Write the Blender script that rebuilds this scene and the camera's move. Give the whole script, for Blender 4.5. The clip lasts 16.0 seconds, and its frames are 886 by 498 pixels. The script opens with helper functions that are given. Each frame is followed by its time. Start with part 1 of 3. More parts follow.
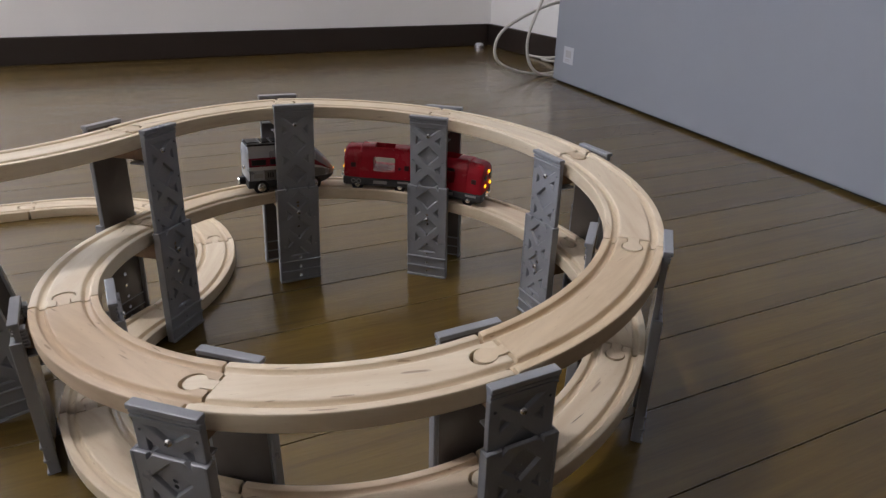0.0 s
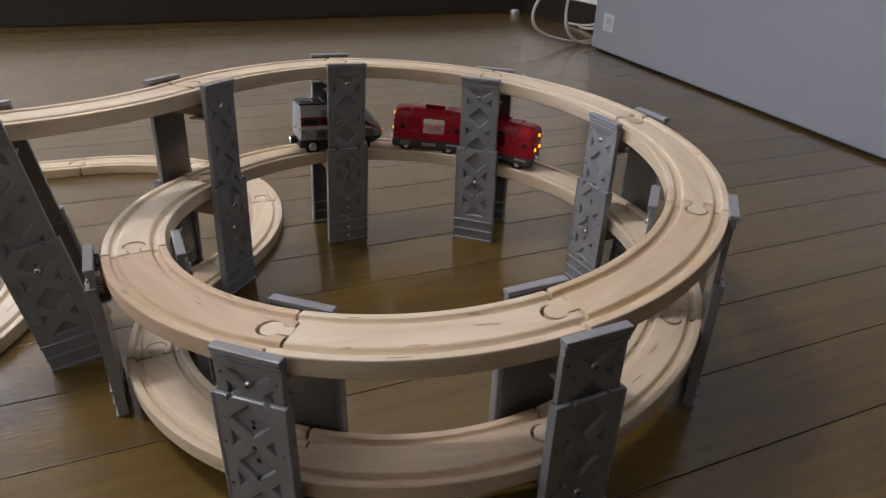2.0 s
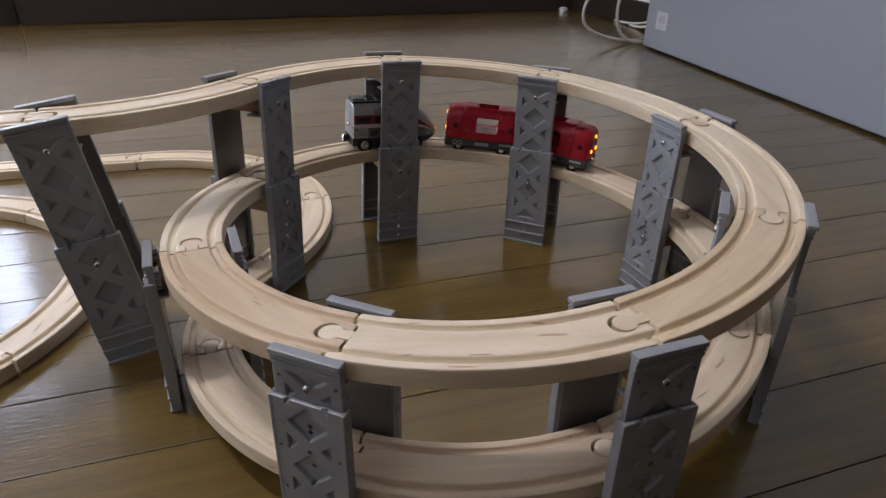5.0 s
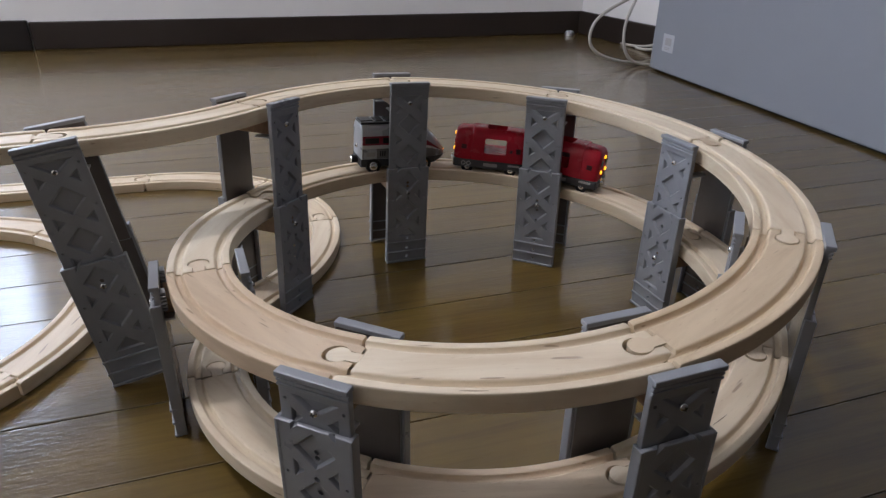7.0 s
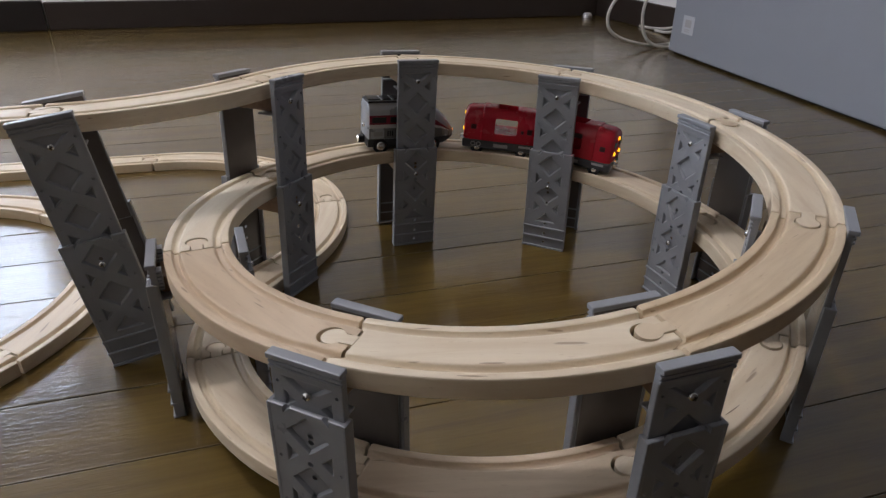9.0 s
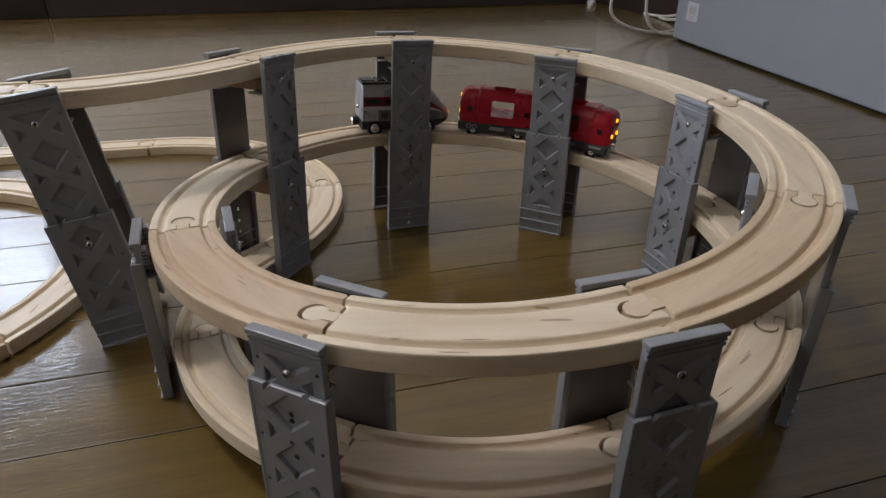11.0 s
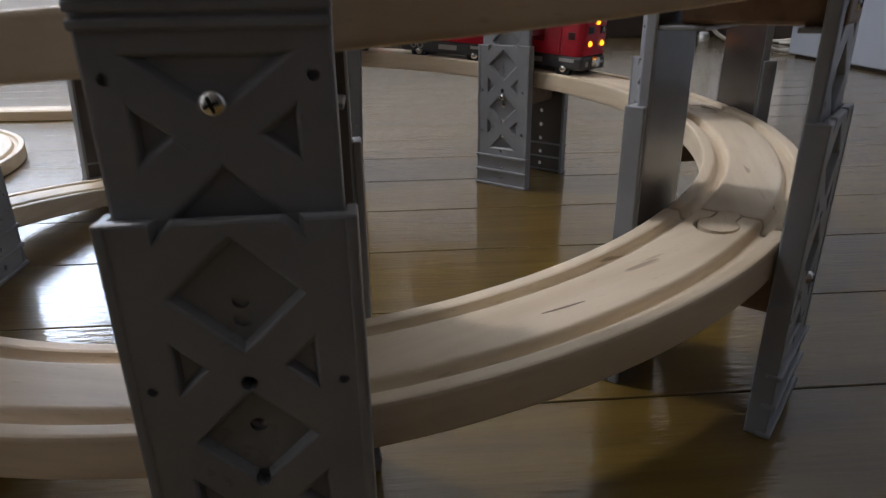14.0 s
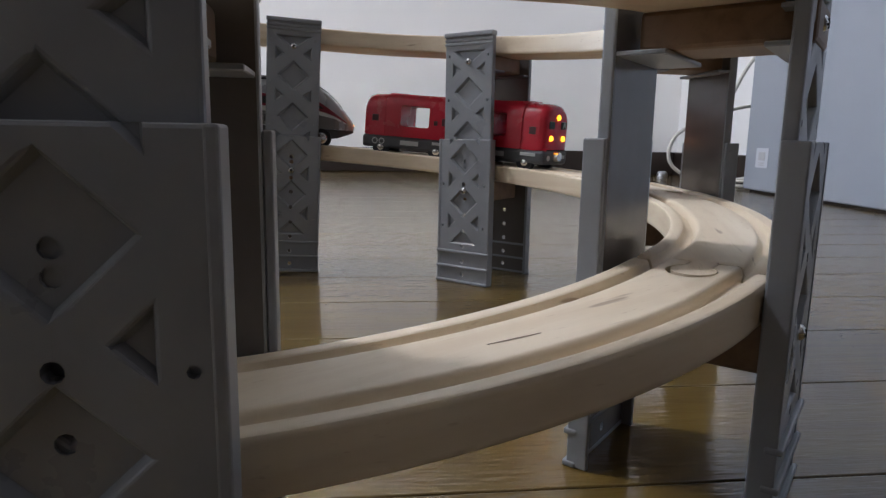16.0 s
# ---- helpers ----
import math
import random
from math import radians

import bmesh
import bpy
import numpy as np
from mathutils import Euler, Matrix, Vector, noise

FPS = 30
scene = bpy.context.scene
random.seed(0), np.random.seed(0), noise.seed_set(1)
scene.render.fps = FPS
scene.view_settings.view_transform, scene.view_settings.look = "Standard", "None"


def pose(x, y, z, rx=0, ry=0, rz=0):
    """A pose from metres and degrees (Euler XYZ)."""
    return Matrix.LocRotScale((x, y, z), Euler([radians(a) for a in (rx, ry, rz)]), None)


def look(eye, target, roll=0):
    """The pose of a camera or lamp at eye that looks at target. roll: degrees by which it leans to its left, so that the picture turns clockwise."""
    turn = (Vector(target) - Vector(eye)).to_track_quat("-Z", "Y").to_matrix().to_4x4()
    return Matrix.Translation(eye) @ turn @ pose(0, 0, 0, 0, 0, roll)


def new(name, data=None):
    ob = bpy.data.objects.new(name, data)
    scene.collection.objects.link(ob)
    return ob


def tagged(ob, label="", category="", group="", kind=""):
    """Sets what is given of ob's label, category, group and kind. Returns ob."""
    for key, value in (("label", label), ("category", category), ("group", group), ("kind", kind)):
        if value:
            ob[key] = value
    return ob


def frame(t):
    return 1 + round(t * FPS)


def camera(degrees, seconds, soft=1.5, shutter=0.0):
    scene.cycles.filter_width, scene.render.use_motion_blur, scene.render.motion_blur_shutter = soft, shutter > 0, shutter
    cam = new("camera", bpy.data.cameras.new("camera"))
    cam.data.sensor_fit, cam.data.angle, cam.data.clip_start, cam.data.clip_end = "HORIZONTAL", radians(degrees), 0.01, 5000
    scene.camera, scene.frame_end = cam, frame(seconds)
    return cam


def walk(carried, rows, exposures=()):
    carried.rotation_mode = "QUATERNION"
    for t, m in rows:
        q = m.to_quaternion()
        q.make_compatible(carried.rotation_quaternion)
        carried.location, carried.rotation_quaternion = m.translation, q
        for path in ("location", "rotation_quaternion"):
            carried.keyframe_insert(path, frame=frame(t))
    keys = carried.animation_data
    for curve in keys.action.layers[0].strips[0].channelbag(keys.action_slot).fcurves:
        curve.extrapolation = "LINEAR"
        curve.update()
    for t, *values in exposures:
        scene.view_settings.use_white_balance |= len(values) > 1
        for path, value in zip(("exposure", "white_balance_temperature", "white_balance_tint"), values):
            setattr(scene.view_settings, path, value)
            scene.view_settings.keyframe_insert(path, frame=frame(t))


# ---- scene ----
cam = camera(69.74, 16.0, soft=1.35, shutter=0.35)
# seconds, eye (metres from the middle of the spiral, floor at 0), yaw, pitch, roll
PATH = [
    (0.0, 0.0781, -0.4519, 0.3232, 1.58, -25.10, 1.18),
    (0.5, 0.0729, -0.4542, 0.3207, 1.86, -25.92, 1.72),
    (1.0, 0.0669, -0.4568, 0.3193, 2.25, -26.62, 1.83),
    (1.5, 0.0580, -0.4606, 0.3177, 2.90, -27.17, 1.78),
    (2.0, 0.0524, -0.4591, 0.3157, 3.72, -27.72, 1.64),
    (2.5, 0.0469, -0.4574, 0.3162, 4.70, -28.29, 1.39),
    (3.0, 0.0457, -0.4553, 0.3158, 5.53, -28.83, 1.29),
    (3.5, 0.0434, -0.4546, 0.3132, 6.23, -29.40, 1.01),
    (6.0, 0.0366, -0.4471, 0.3139, 8.07, -26.72, 1.29),
    (6.5, 0.0359, -0.4469, 0.3124, 8.16, -26.33, 0.97),
    (7.0, 0.0361, -0.4451, 0.3105, 8.29, -26.03, 0.87),
    (7.5, 0.0399, -0.4435, 0.3080, 8.49, -26.07, 0.53),
    (8.0, 0.0460, -0.4419, 0.3069, 8.68, -26.15, 0.90),
    (8.5, 0.0439, -0.4376, 0.3037, 9.27, -26.59, 1.38),
    (9.0, 0.0415, -0.4335, 0.3019, 9.76, -27.33, 0.84),
    (11.5, 0.0589, -0.4264, 0.2832, 10.54, -28.10, 0.86),
    (12.0, 0.1130, -0.3805, 0.2470, 15.49, -27.34, 0.08),
    (12.5, 0.1455, -0.3526, 0.2289, 17.92, -26.29, -0.84),
    (13.0, 0.1608, -0.3336, 0.2005, 19.40, -25.87, -0.75),
    (13.5, 0.1745, -0.3074, 0.1666, 21.32, -24.78, -0.10),
    (14.0, 0.1845, -0.2833, 0.1369, 22.86, -21.83, -0.77),
    (14.5, 0.1819, -0.2704, 0.1139, 23.78, -18.73, -1.19),
    (15.0, 0.1894, -0.2614, 0.1049, 22.39, -13.95, -0.30),
    (15.5, 0.1884, -0.2603, 0.1031, 20.97, -11.25, 0.57),
    (16.0, 0.1858, -0.2610, 0.1013, 20.18, -9.61, 1.03),
]
EXPOSURES = [(0.0, 0.01, 6350, 14), (2.0, -0.03, 6550, 15), (3.5, -0.09, 6600, 16), (6.0, 0.02, 6000, 14), (7.5, -0.06, 6050, 13), (9.0, -0.17, 6250, 13), (11.5, -0.2, 6400, 11), (12.5, -0.21, 6350, 11), (13.0, -0.17, 6350, 13), (13.5, -0.01, 6250, 11), (14.0, 0.06, 6200, 11), (14.5, 0.16, 6150, 10), (15.0, 0.36, 5950, 10), (15.5, 0.48, 5900, 10), (16.0, 0.55, 5850, 10)]
walk(cam, [(t, pose(x, y, z, 90 + pitch, 0, yaw) @ pose(0, 0, 0, 0, 0, roll)) for t, x, y, z, yaw, pitch, roll in PATH], EXPOSURES)

# ---- light ----
ROOM = pose(0, 0, 0, 0, 0, 26.8)  # the room's own axes: x along the floorboards, y towards the far wall
world = bpy.data.worlds.new("world")
scene.world = world
world.use_nodes = True
sky = world.node_tree.nodes.new("ShaderNodeTexSky")
sky.sky_type, sky.sun_disc = "NISHITA", False
sky.sun_elevation, sky.sun_rotation = radians(35), radians(200)
world.node_tree.links.new(sky.outputs[0], world.node_tree.nodes["Background"].inputs[0])
world.node_tree.nodes["Background"].inputs[1].default_value = 0.1


def area_lamp(name, m, sx, sy, power, colour):
    lamp = bpy.data.lights.new(name, "AREA")
    lamp.shape, lamp.size, lamp.size_y, lamp.energy, lamp.color = "RECTANGLE", sx, sy, power, colour
    ob = new(name, lamp)
    ob.matrix_world = m
    return ob


# daylight in the opening of the window, and the light fitting on the ceiling
area_lamp("window_daylight", ROOM @ look((-1.58, 1.83, 0.9), (-1.3, 0.0, 0.65)), 1.34, 0.5, 19.0, (0.78, 0.87, 1.0))
lamp = bpy.data.lights.new("ceiling_lamp_light", "POINT")
lamp.energy, lamp.shadow_soft_size, lamp.color = 58.0, 0.10, (1.0, 0.958, 0.972)
new("ceiling_lamp_light", lamp).matrix_world = ROOM @ pose(-1.1, 0.49, 2.17)

# ---- materials ----
def material(name, colour, rough=0.5, metal=0.0, spec=0.5):
    m = bpy.data.materials.new(name)
    m.use_nodes = True
    b = m.node_tree.nodes["Principled BSDF"]
    b.inputs["Base Color"].default_value = (*colour, 1)
    b.inputs["Roughness"].default_value = rough
    b.inputs["Metallic"].default_value = metal
    b.inputs["Specular IOR Level"].default_value = spec
    return m


def nodes_of(m):
    t = m.node_tree
    return t, t.nodes["Principled BSDF"]


def coords(t, kind="Object", scale=(1, 1, 1), shift_by_object=0.0):
    tc = t.nodes.new("ShaderNodeTexCoord")
    mp = t.nodes.new("ShaderNodeMapping")
    mp.inputs["Scale"].default_value = scale
    t.links.new(tc.outputs[kind], mp.inputs["Vector"])
    if shift_by_object:
        info = t.nodes.new("ShaderNodeObjectInfo")
        mul = t.nodes.new("ShaderNodeVectorMath")
        mul.operation = "MULTIPLY"
        mul.inputs[1].default_value = (shift_by_object, shift_by_object * 0.7, shift_by_object * 1.3)
        t.links.new(info.outputs["Random"], mul.inputs[0])
        t.links.new(mul.outputs[0], mp.inputs["Location"])
    return mp.outputs[0]


def noise_tex(t, vec, scale, detail=4.0, rough=0.55, distortion=0.0):
    n = t.nodes.new("ShaderNodeTexNoise")
    n.inputs["Scale"].default_value, n.inputs["Detail"].default_value = scale, detail
    n.inputs["Roughness"].default_value, n.inputs["Distortion"].default_value = rough, distortion
    t.links.new(vec, n.inputs["Vector"])
    return n.outputs["Fac"]


def ramp(t, fac, stops):
    r = t.nodes.new("ShaderNodeValToRGB")
    e = r.color_ramp.elements
    while len(e) < len(stops):
        e.new(0.5)
    for el, (p, c) in zip(e, stops):
        el.position, el.color = p, (*c, 1) if len(c) == 3 else c
    t.links.new(fac, r.inputs["Fac"])
    return r.outputs["Color"]


def mix(t, fac, a, b, mode="MIX"):
    n = t.nodes.new("ShaderNodeMix")
    n.data_type, n.blend_type = "RGBA", mode
    for sock, v in ((n.inputs[0], fac), (n.inputs[6], a), (n.inputs[7], b)):
        if hasattr(v, "is_linked"):
            t.links.new(v, sock)
        elif isinstance(v, tuple):
            sock.default_value = (*v, 1)
        else:
            sock.default_value = v
    return n.outputs[2]


def bump(t, b, height, strength=0.2, distance=0.001):
    n = t.nodes.new("ShaderNodeBump")
    n.inputs["Strength"].default_value, n.inputs["Distance"].default_value = strength, distance
    t.links.new(height, n.inputs["Height"])
    t.links.new(n.outputs[0], b.inputs["Normal"])


def set_range(t, fac, lo, hi, sock):
    n = t.nodes.new("ShaderNodeMapRange")
    n.inputs["To Min"].default_value, n.inputs["To Max"].default_value = lo, hi
    t.links.new(fac, n.inputs["Value"])
    t.links.new(n.outputs[0], sock)


def object_random(t):
    return t.nodes.new("ShaderNodeObjectInfo").outputs["Random"]


def beech(name, pale, dark):
    """Unpainted beech: long grain, short dark flecks, each piece a little lighter or darker."""
    m = material(name, pale, 0.5, 0, 0.5)
    t, b = nodes_of(m)
    grain = noise_tex(t, coords(t, "Object", (9, 130, 130), 7.0), 1.0, 5, 0.6, 0.4)
    col = ramp(t, grain, [(0.3, dark), (0.55, pale), (0.8, tuple(min(1, c * 1.08) for c in pale))])
    broad = noise_tex(t, coords(t, "Object", (6, 30, 30), 3.0), 1.0, 2)
    col = mix(t, ramp(t, broad, [(0.42, (0, 0, 0)), (0.75, (0.35, 0.35, 0.35))]), col, (dark[0] * 0.86, dark[1] * 0.76, dark[2] * 0.66))
    fleck = noise_tex(t, coords(t, "Object", (120, 900, 900), 5.0), 1.0, 2)
    col = mix(t, ramp(t, fleck, [(0.66, (0, 0, 0)), (0.74, (0.4, 0.4, 0.4))]), col, (dark[0] * 0.7, dark[1] * 0.6, dark[2] * 0.5))
    streak = noise_tex(t, coords(t, "Object", (28, 300, 300), 9.0), 1.0, 1)
    col = mix(t, ramp(t, streak, [(0.73, (0, 0, 0)), (0.78, (0.6, 0.6, 0.6))]), col, (0.27, 0.16, 0.085))
    tone = ramp(t, object_random(t), [(0.0, (0.89, 0.83, 0.75)), (1.0, (1.07, 1.07, 1.07))])
    col = mix(t, 1.0, col, tone, "MULTIPLY")
    t.links.new(col, b.inputs["Base Color"])
    set_range(t, grain, 0.38, 0.54, b.inputs["Roughness"])
    bump(t, b, grain, 0.12, 0.0006)
    return m


WOOD = beech("beech", (0.80, 0.705, 0.545), (0.69, 0.57, 0.41))
PALE_WOOD = beech("pale_beech", (0.87, 0.785, 0.63), (0.77, 0.665, 0.50))
TAN_WOOD = beech("tan_beech", (0.77, 0.655, 0.485), (0.66, 0.535, 0.37))
PINK_WOOD = beech("pinkish_beech", (0.78, 0.66, 0.505), (0.67, 0.54, 0.395))
GRAIN_MARK = material("dark_grain", (0.47, 0.345, 0.23), 0.7)
SCRATCH = material("dirty_scratch", (0.3, 0.22, 0.15), 0.8)
BLOCK_WOOD = beech("block_wood", (0.27, 0.175, 0.105), (0.20, 0.125, 0.07))


def moulded_plastic(name, colour, rough, wear=0.12):
    m = material(name, colour, rough, 0, 0.45)
    t, b = nodes_of(m)
    n = noise_tex(t, coords(t, "Object", (1, 1, 1), 2.0), 38.0, 5, 0.6)
    col = mix(t, ramp(t, n, [(0.4, (0, 0, 0)), (0.8, (wear * 4, wear * 4, wear * 4))]), colour, tuple(min(1, c * 1.3 + 0.01) for c in colour))
    t.links.new(col, b.inputs["Base Color"])
    fine = noise_tex(t, coords(t), 900.0, 3)
    set_range(t, n, rough - 0.1, rough + 0.12, b.inputs["Roughness"])
    bump(t, b, fine, 0.06, 0.0003)
    return m


GREY = moulded_plastic("grey_plastic", (0.272, 0.284, 0.305), 0.30)
# inward plate faces: shade and warm bounce put into a darker brown
GREY_SHADED = moulded_plastic("smooth_shaded_grey_plastic", (0.132, 0.118, 0.109), 0.2)
RED = moulded_plastic("red_plastic", (0.46, 0.013, 0.03), 0.25, 0.03)
DARK = moulded_plastic("dark_grey_plastic", (0.06, 0.062, 0.066), 0.42)
BLACK = moulded_plastic("black_plastic", (0.012, 0.012, 0.014), 0.35)
SILVER = moulded_plastic("silver_paint", (0.5, 0.52, 0.55), 0.28)
SILVER.node_tree.nodes["Principled BSDF"].inputs["Metallic"].default_value = 0.35
WARM_GREY = moulded_plastic("warm_grey_paint", (0.2, 0.19, 0.185), 0.35)
WHITE = moulded_plastic("white_plastic", (0.72, 0.72, 0.71), 0.35, 0.03)
CRIMSON = moulded_plastic("crimson_paint", (0.25, 0.012, 0.035), 0.3, 0.03)
SHADED_RED = moulded_plastic("shaded_red_opening", (0.06, 0.006, 0.010), 0.4, 0.03)
PRINT_GREY = material("grey_print", (0.42, 0.42, 0.42), 0.5)
CHROME = material("chrome", (0.85, 0.85, 0.84), 0.24, 1.0)
HOLE = material("dark_hole", (0.01, 0.01, 0.01), 0.8)


def lit_lamp(name, colour, strength):
    m = material(name, colour, 0.3)
    t, b = nodes_of(m)
    b.inputs["Emission Color"].default_value = (*colour, 1)
    b.inputs["Emission Strength"].default_value = strength
    return m


AMBER = lit_lamp("amber_lamp", (1.0, 0.36, 0.012), 2.4)


def floor_wood(name, gloss, ripple):
    """Stained boards under a clear, slightly rippled varnish."""
    m = material(name, (0.1, 0.06, 0.02), 0.4, 0, 0.22)
    t, b = nodes_of(m)
    grain = noise_tex(t, coords(t, "Object", (5, 95, 95), 11.0), 1.0, 6, 0.62, 0.7)
    col = ramp(t, grain, [(0.25, (0.088, 0.052, 0.0088)), (0.5, (0.127, 0.079, 0.0138)), (0.75, (0.152, 0.099, 0.0195))])
    figure = noise_tex(t, coords(t, "Object", (3, 26, 26), 4.0), 1.0, 3, 0.5, 1.5)
    col = mix(t, ramp(t, figure, [(0.45, (0, 0, 0)), (0.7, (0.5, 0.5, 0.5))]), col, (0.085, 0.052, 0.0125))
    tone = ramp(t, object_random(t), [(0.0, (0.86, 0.84, 0.80)), (1.0, (1.1, 1.1, 1.1))])
    col = mix(t, 1.0, col, tone, "MULTIPLY")
    t.links.new(col, b.inputs["Base Color"])
    smear = noise_tex(t, coords(t, "Object", (2, 9, 9), 5.0), 1.0, 4, 0.6)
    set_range(t, smear, 0.36, 0.5, b.inputs["Roughness"])
    b.inputs["Coat Weight"].default_value, b.inputs["Coat IOR"].default_value = 1.0, 1.58
    set_range(t, smear, *gloss, b.inputs["Coat Roughness"])
    wave = noise_tex(t, coords(t, "Object", (75, 400, 400), 4.0), 1.0, 2, 0.5)
    fine = noise_tex(t, coords(t, "Object", (60, 800, 800), 6.0), 1.0, 2, 0.6)
    n = t.nodes.new("ShaderNodeBump")
    n.inputs["Strength"].default_value, n.inputs["Distance"].default_value = ripple, 0.001
    t.links.new(mix(t, 0.22, mix(t, 0.08, wave, grain), fine), n.inputs["Height"])
    t.links.new(n.outputs[0], b.inputs["Normal"])
    t.links.new(n.outputs[0], b.inputs["Coat Normal"])
    return m


FLOOR = floor_wood("varnished_floor", (0.05, 0.10), 0.3)
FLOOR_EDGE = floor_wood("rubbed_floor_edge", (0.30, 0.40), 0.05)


def plaster(name, colour, scale, strength, rough=0.75):
    m = material(name, colour, rough, 0, 0.3)
    t, b = nodes_of(m)
    big = noise_tex(t, coords(t), 1.6, 3)
    col = mix(t, big, tuple(c * 0.94 for c in colour), tuple(min(1, c * 1.03) for c in colour))
    t.links.new(col, b.inputs["Base Color"])
    bump(t, b, noise_tex(t, coords(t), scale, 4), strength, 0.001)
    return m


WALL = plaster("wallpaper", (0.9, 0.9, 0.89), 320.0, 0.35)
BOUNCE_BEIGE = plaster("beige_bounce_surface", (0.6, 0.56, 0.5), 320.0, 0.3)
BLOCKER_BROWN = plaster("brown_light_blocker", (0.05, 0.038, 0.03), 30.0, 0.1, 0.5)
DIMMER_BROWN = plaster("brown_reflection_dimmer", (0.11, 0.085, 0.065), 30.0, 0.1, 0.5)
CEILING = plaster("ceiling_paper", (0.66, 0.65, 0.62), 200.0, 0.3)
PANEL = plaster("grey_panel_paint", (0.295, 0.318, 0.357), 150.0, 0.05, 0.32)
BASE = plaster("dark_brown_trim", (0.031, 0.023, 0.019), 90.0, 0.1, 0.4)
DARK_BASE = plaster("black_brown_trim", (0.014, 0.011, 0.010), 90.0, 0.1, 0.4)
CABLE = plaster("white_cable_sheath", (0.62, 0.6, 0.55), 90.0, 0.02, 0.45)
PAPER = plaster("paper_label", (0.55, 0.57, 0.6), 90.0, 0.02, 0.6)
STEEL = material("brushed_steel", (0.6, 0.6, 0.6), 0.3, 1.0)
GLASS = material("window_glass", (0.95, 0.97, 1.0), 0.02)
GLASS.node_tree.nodes["Principled BSDF"].inputs["Transmission Weight"].default_value = 1.0


# ---- building helpers ----
def part(name, bm, mat, parent=None, label="", smooth=False):
    me = bpy.data.meshes.new(name)
    bmesh.ops.recalc_face_normals(bm, faces=bm.faces)
    bm.to_mesh(me)
    bm.free()
    for m in mat if isinstance(mat, (list, tuple)) else (mat,):
        me.materials.append(m)
    if smooth:
        me.shade_smooth()
    ob = new(name, me)
    ob.parent = parent
    if label:
        tagged(ob, label)
    return ob


def shared(name, me, parent, m, label=""):
    """An object of its own on a mesh that alike pieces share."""
    ob = new(name, me)
    ob.parent = parent
    ob.matrix_local = m
    if label:
        tagged(ob, label)
    return ob


def thing(name, m, label, category, group="", kind=""):
    ob = new(name)
    ob.empty_display_size = 0.02
    ob.matrix_world = m
    return tagged(ob, label, category, group, kind)


def add_box(bm, x0, x1, y0, y1, z0, z1, m=None, bevel=0.0, segments=1):
    mid, size = ((x0 + x1) / 2, (y0 + y1) / 2, (z0 + z1) / 2), (x1 - x0, y1 - y0, z1 - z0)
    mat = Matrix.Translation(mid) @ Matrix.Diagonal((*size, 1))
    made = bmesh.ops.create_cube(bm, size=1, matrix=(m @ mat) if m else mat)["verts"]
    if bevel:
        edges = list({e for v in made for e in v.link_edges})
        bmesh.ops.bevel(bm, geom=edges, offset=bevel, segments=segments, affect="EDGES", profile=0.5)
    return made


def box(x0, x1, y0, y1, z0, z1, bevel=0.0, segments=1):
    bm = bmesh.new()
    add_box(bm, x0, x1, y0, y1, z0, z1, None, bevel, segments)
    return bm


def add_disc(bm, m, r0, r1, depth, n=16):
    return bmesh.ops.create_cone(bm, cap_ends=True, segments=n, radius1=r0, radius2=r1, depth=depth, matrix=m)["verts"]


def add_prism(bm, outline, y0, y1, draft=0.0):
    """A prism over an outline in x and z, from y0 to y1; draft: by how much its sides close in towards y0."""
    mx, mz = sum(x for x, _ in outline) / len(outline), sum(z for _, z in outline) / len(outline)
    size = min(math.hypot(x - mx, z - mz) for x, z in outline)
    k = 1 - draft / size
    a = [bm.verts.new((mx + (x - mx) * k, y0, mz + (z - mz) * k)) for x, z in outline]
    b = [bm.verts.new((x, y1, z)) for x, z in outline]
    bm.faces.new(a)
    bm.faces.new(b[::-1])
    for i in range(len(a)):
        j = (i + 1) % len(a)
        bm.faces.new((a[i], b[i], b[j], a[j]))


def carved(bm, *cutters):
    """The bmesh with each cutter taken away from it, one after another."""
    def temp(b):
        me = bpy.data.meshes.new("temp")
        bmesh.ops.recalc_face_normals(b, faces=b.faces)
        b.to_mesh(me)
        b.free()
        return new("temp", me)
    body, tools = temp(bm), [temp(c) for c in cutters]
    for tool in tools:
        mod = body.modifiers.new("cut", "BOOLEAN")
        mod.operation, mod.solver, mod.object = "DIFFERENCE", "EXACT", tool
    deps = bpy.context.evaluated_depsgraph_get()
    deps.update()
    got = body.evaluated_get(deps)
    out = bmesh.new()
    out.from_mesh(got.to_mesh())
    got.to_mesh_clear()
    for o in (body, *tools):
        me = o.data
        bpy.data.objects.remove(o)
        bpy.data.meshes.remove(me)
    return out


def mesh_of(name, bm, mat, smooth=False):
    me = bpy.data.meshes.new(name)
    bmesh.ops.recalc_face_normals(bm, faces=bm.faces)
    bm.to_mesh(me)
    bm.free()
    for m in mat if isinstance(mat, (list, tuple)) else (mat,):
        me.materials.append(m)
    if smooth:
        me.shade_smooth()
    return me

# ---- the room ----
U0, U1, V0, V1, HIGH, TH = -2.5, 1.1, -0.52, 1.8, 2.4, 0.12
WIN = (-2.3, -0.86, 0.6, 1.2)
US, VS = -0.55, -1.5  # where the unseen south wall, added to shape the light, steps back


def in_room(ob):
    ob.matrix_world = ROOM @ ob.matrix_world
    return ob


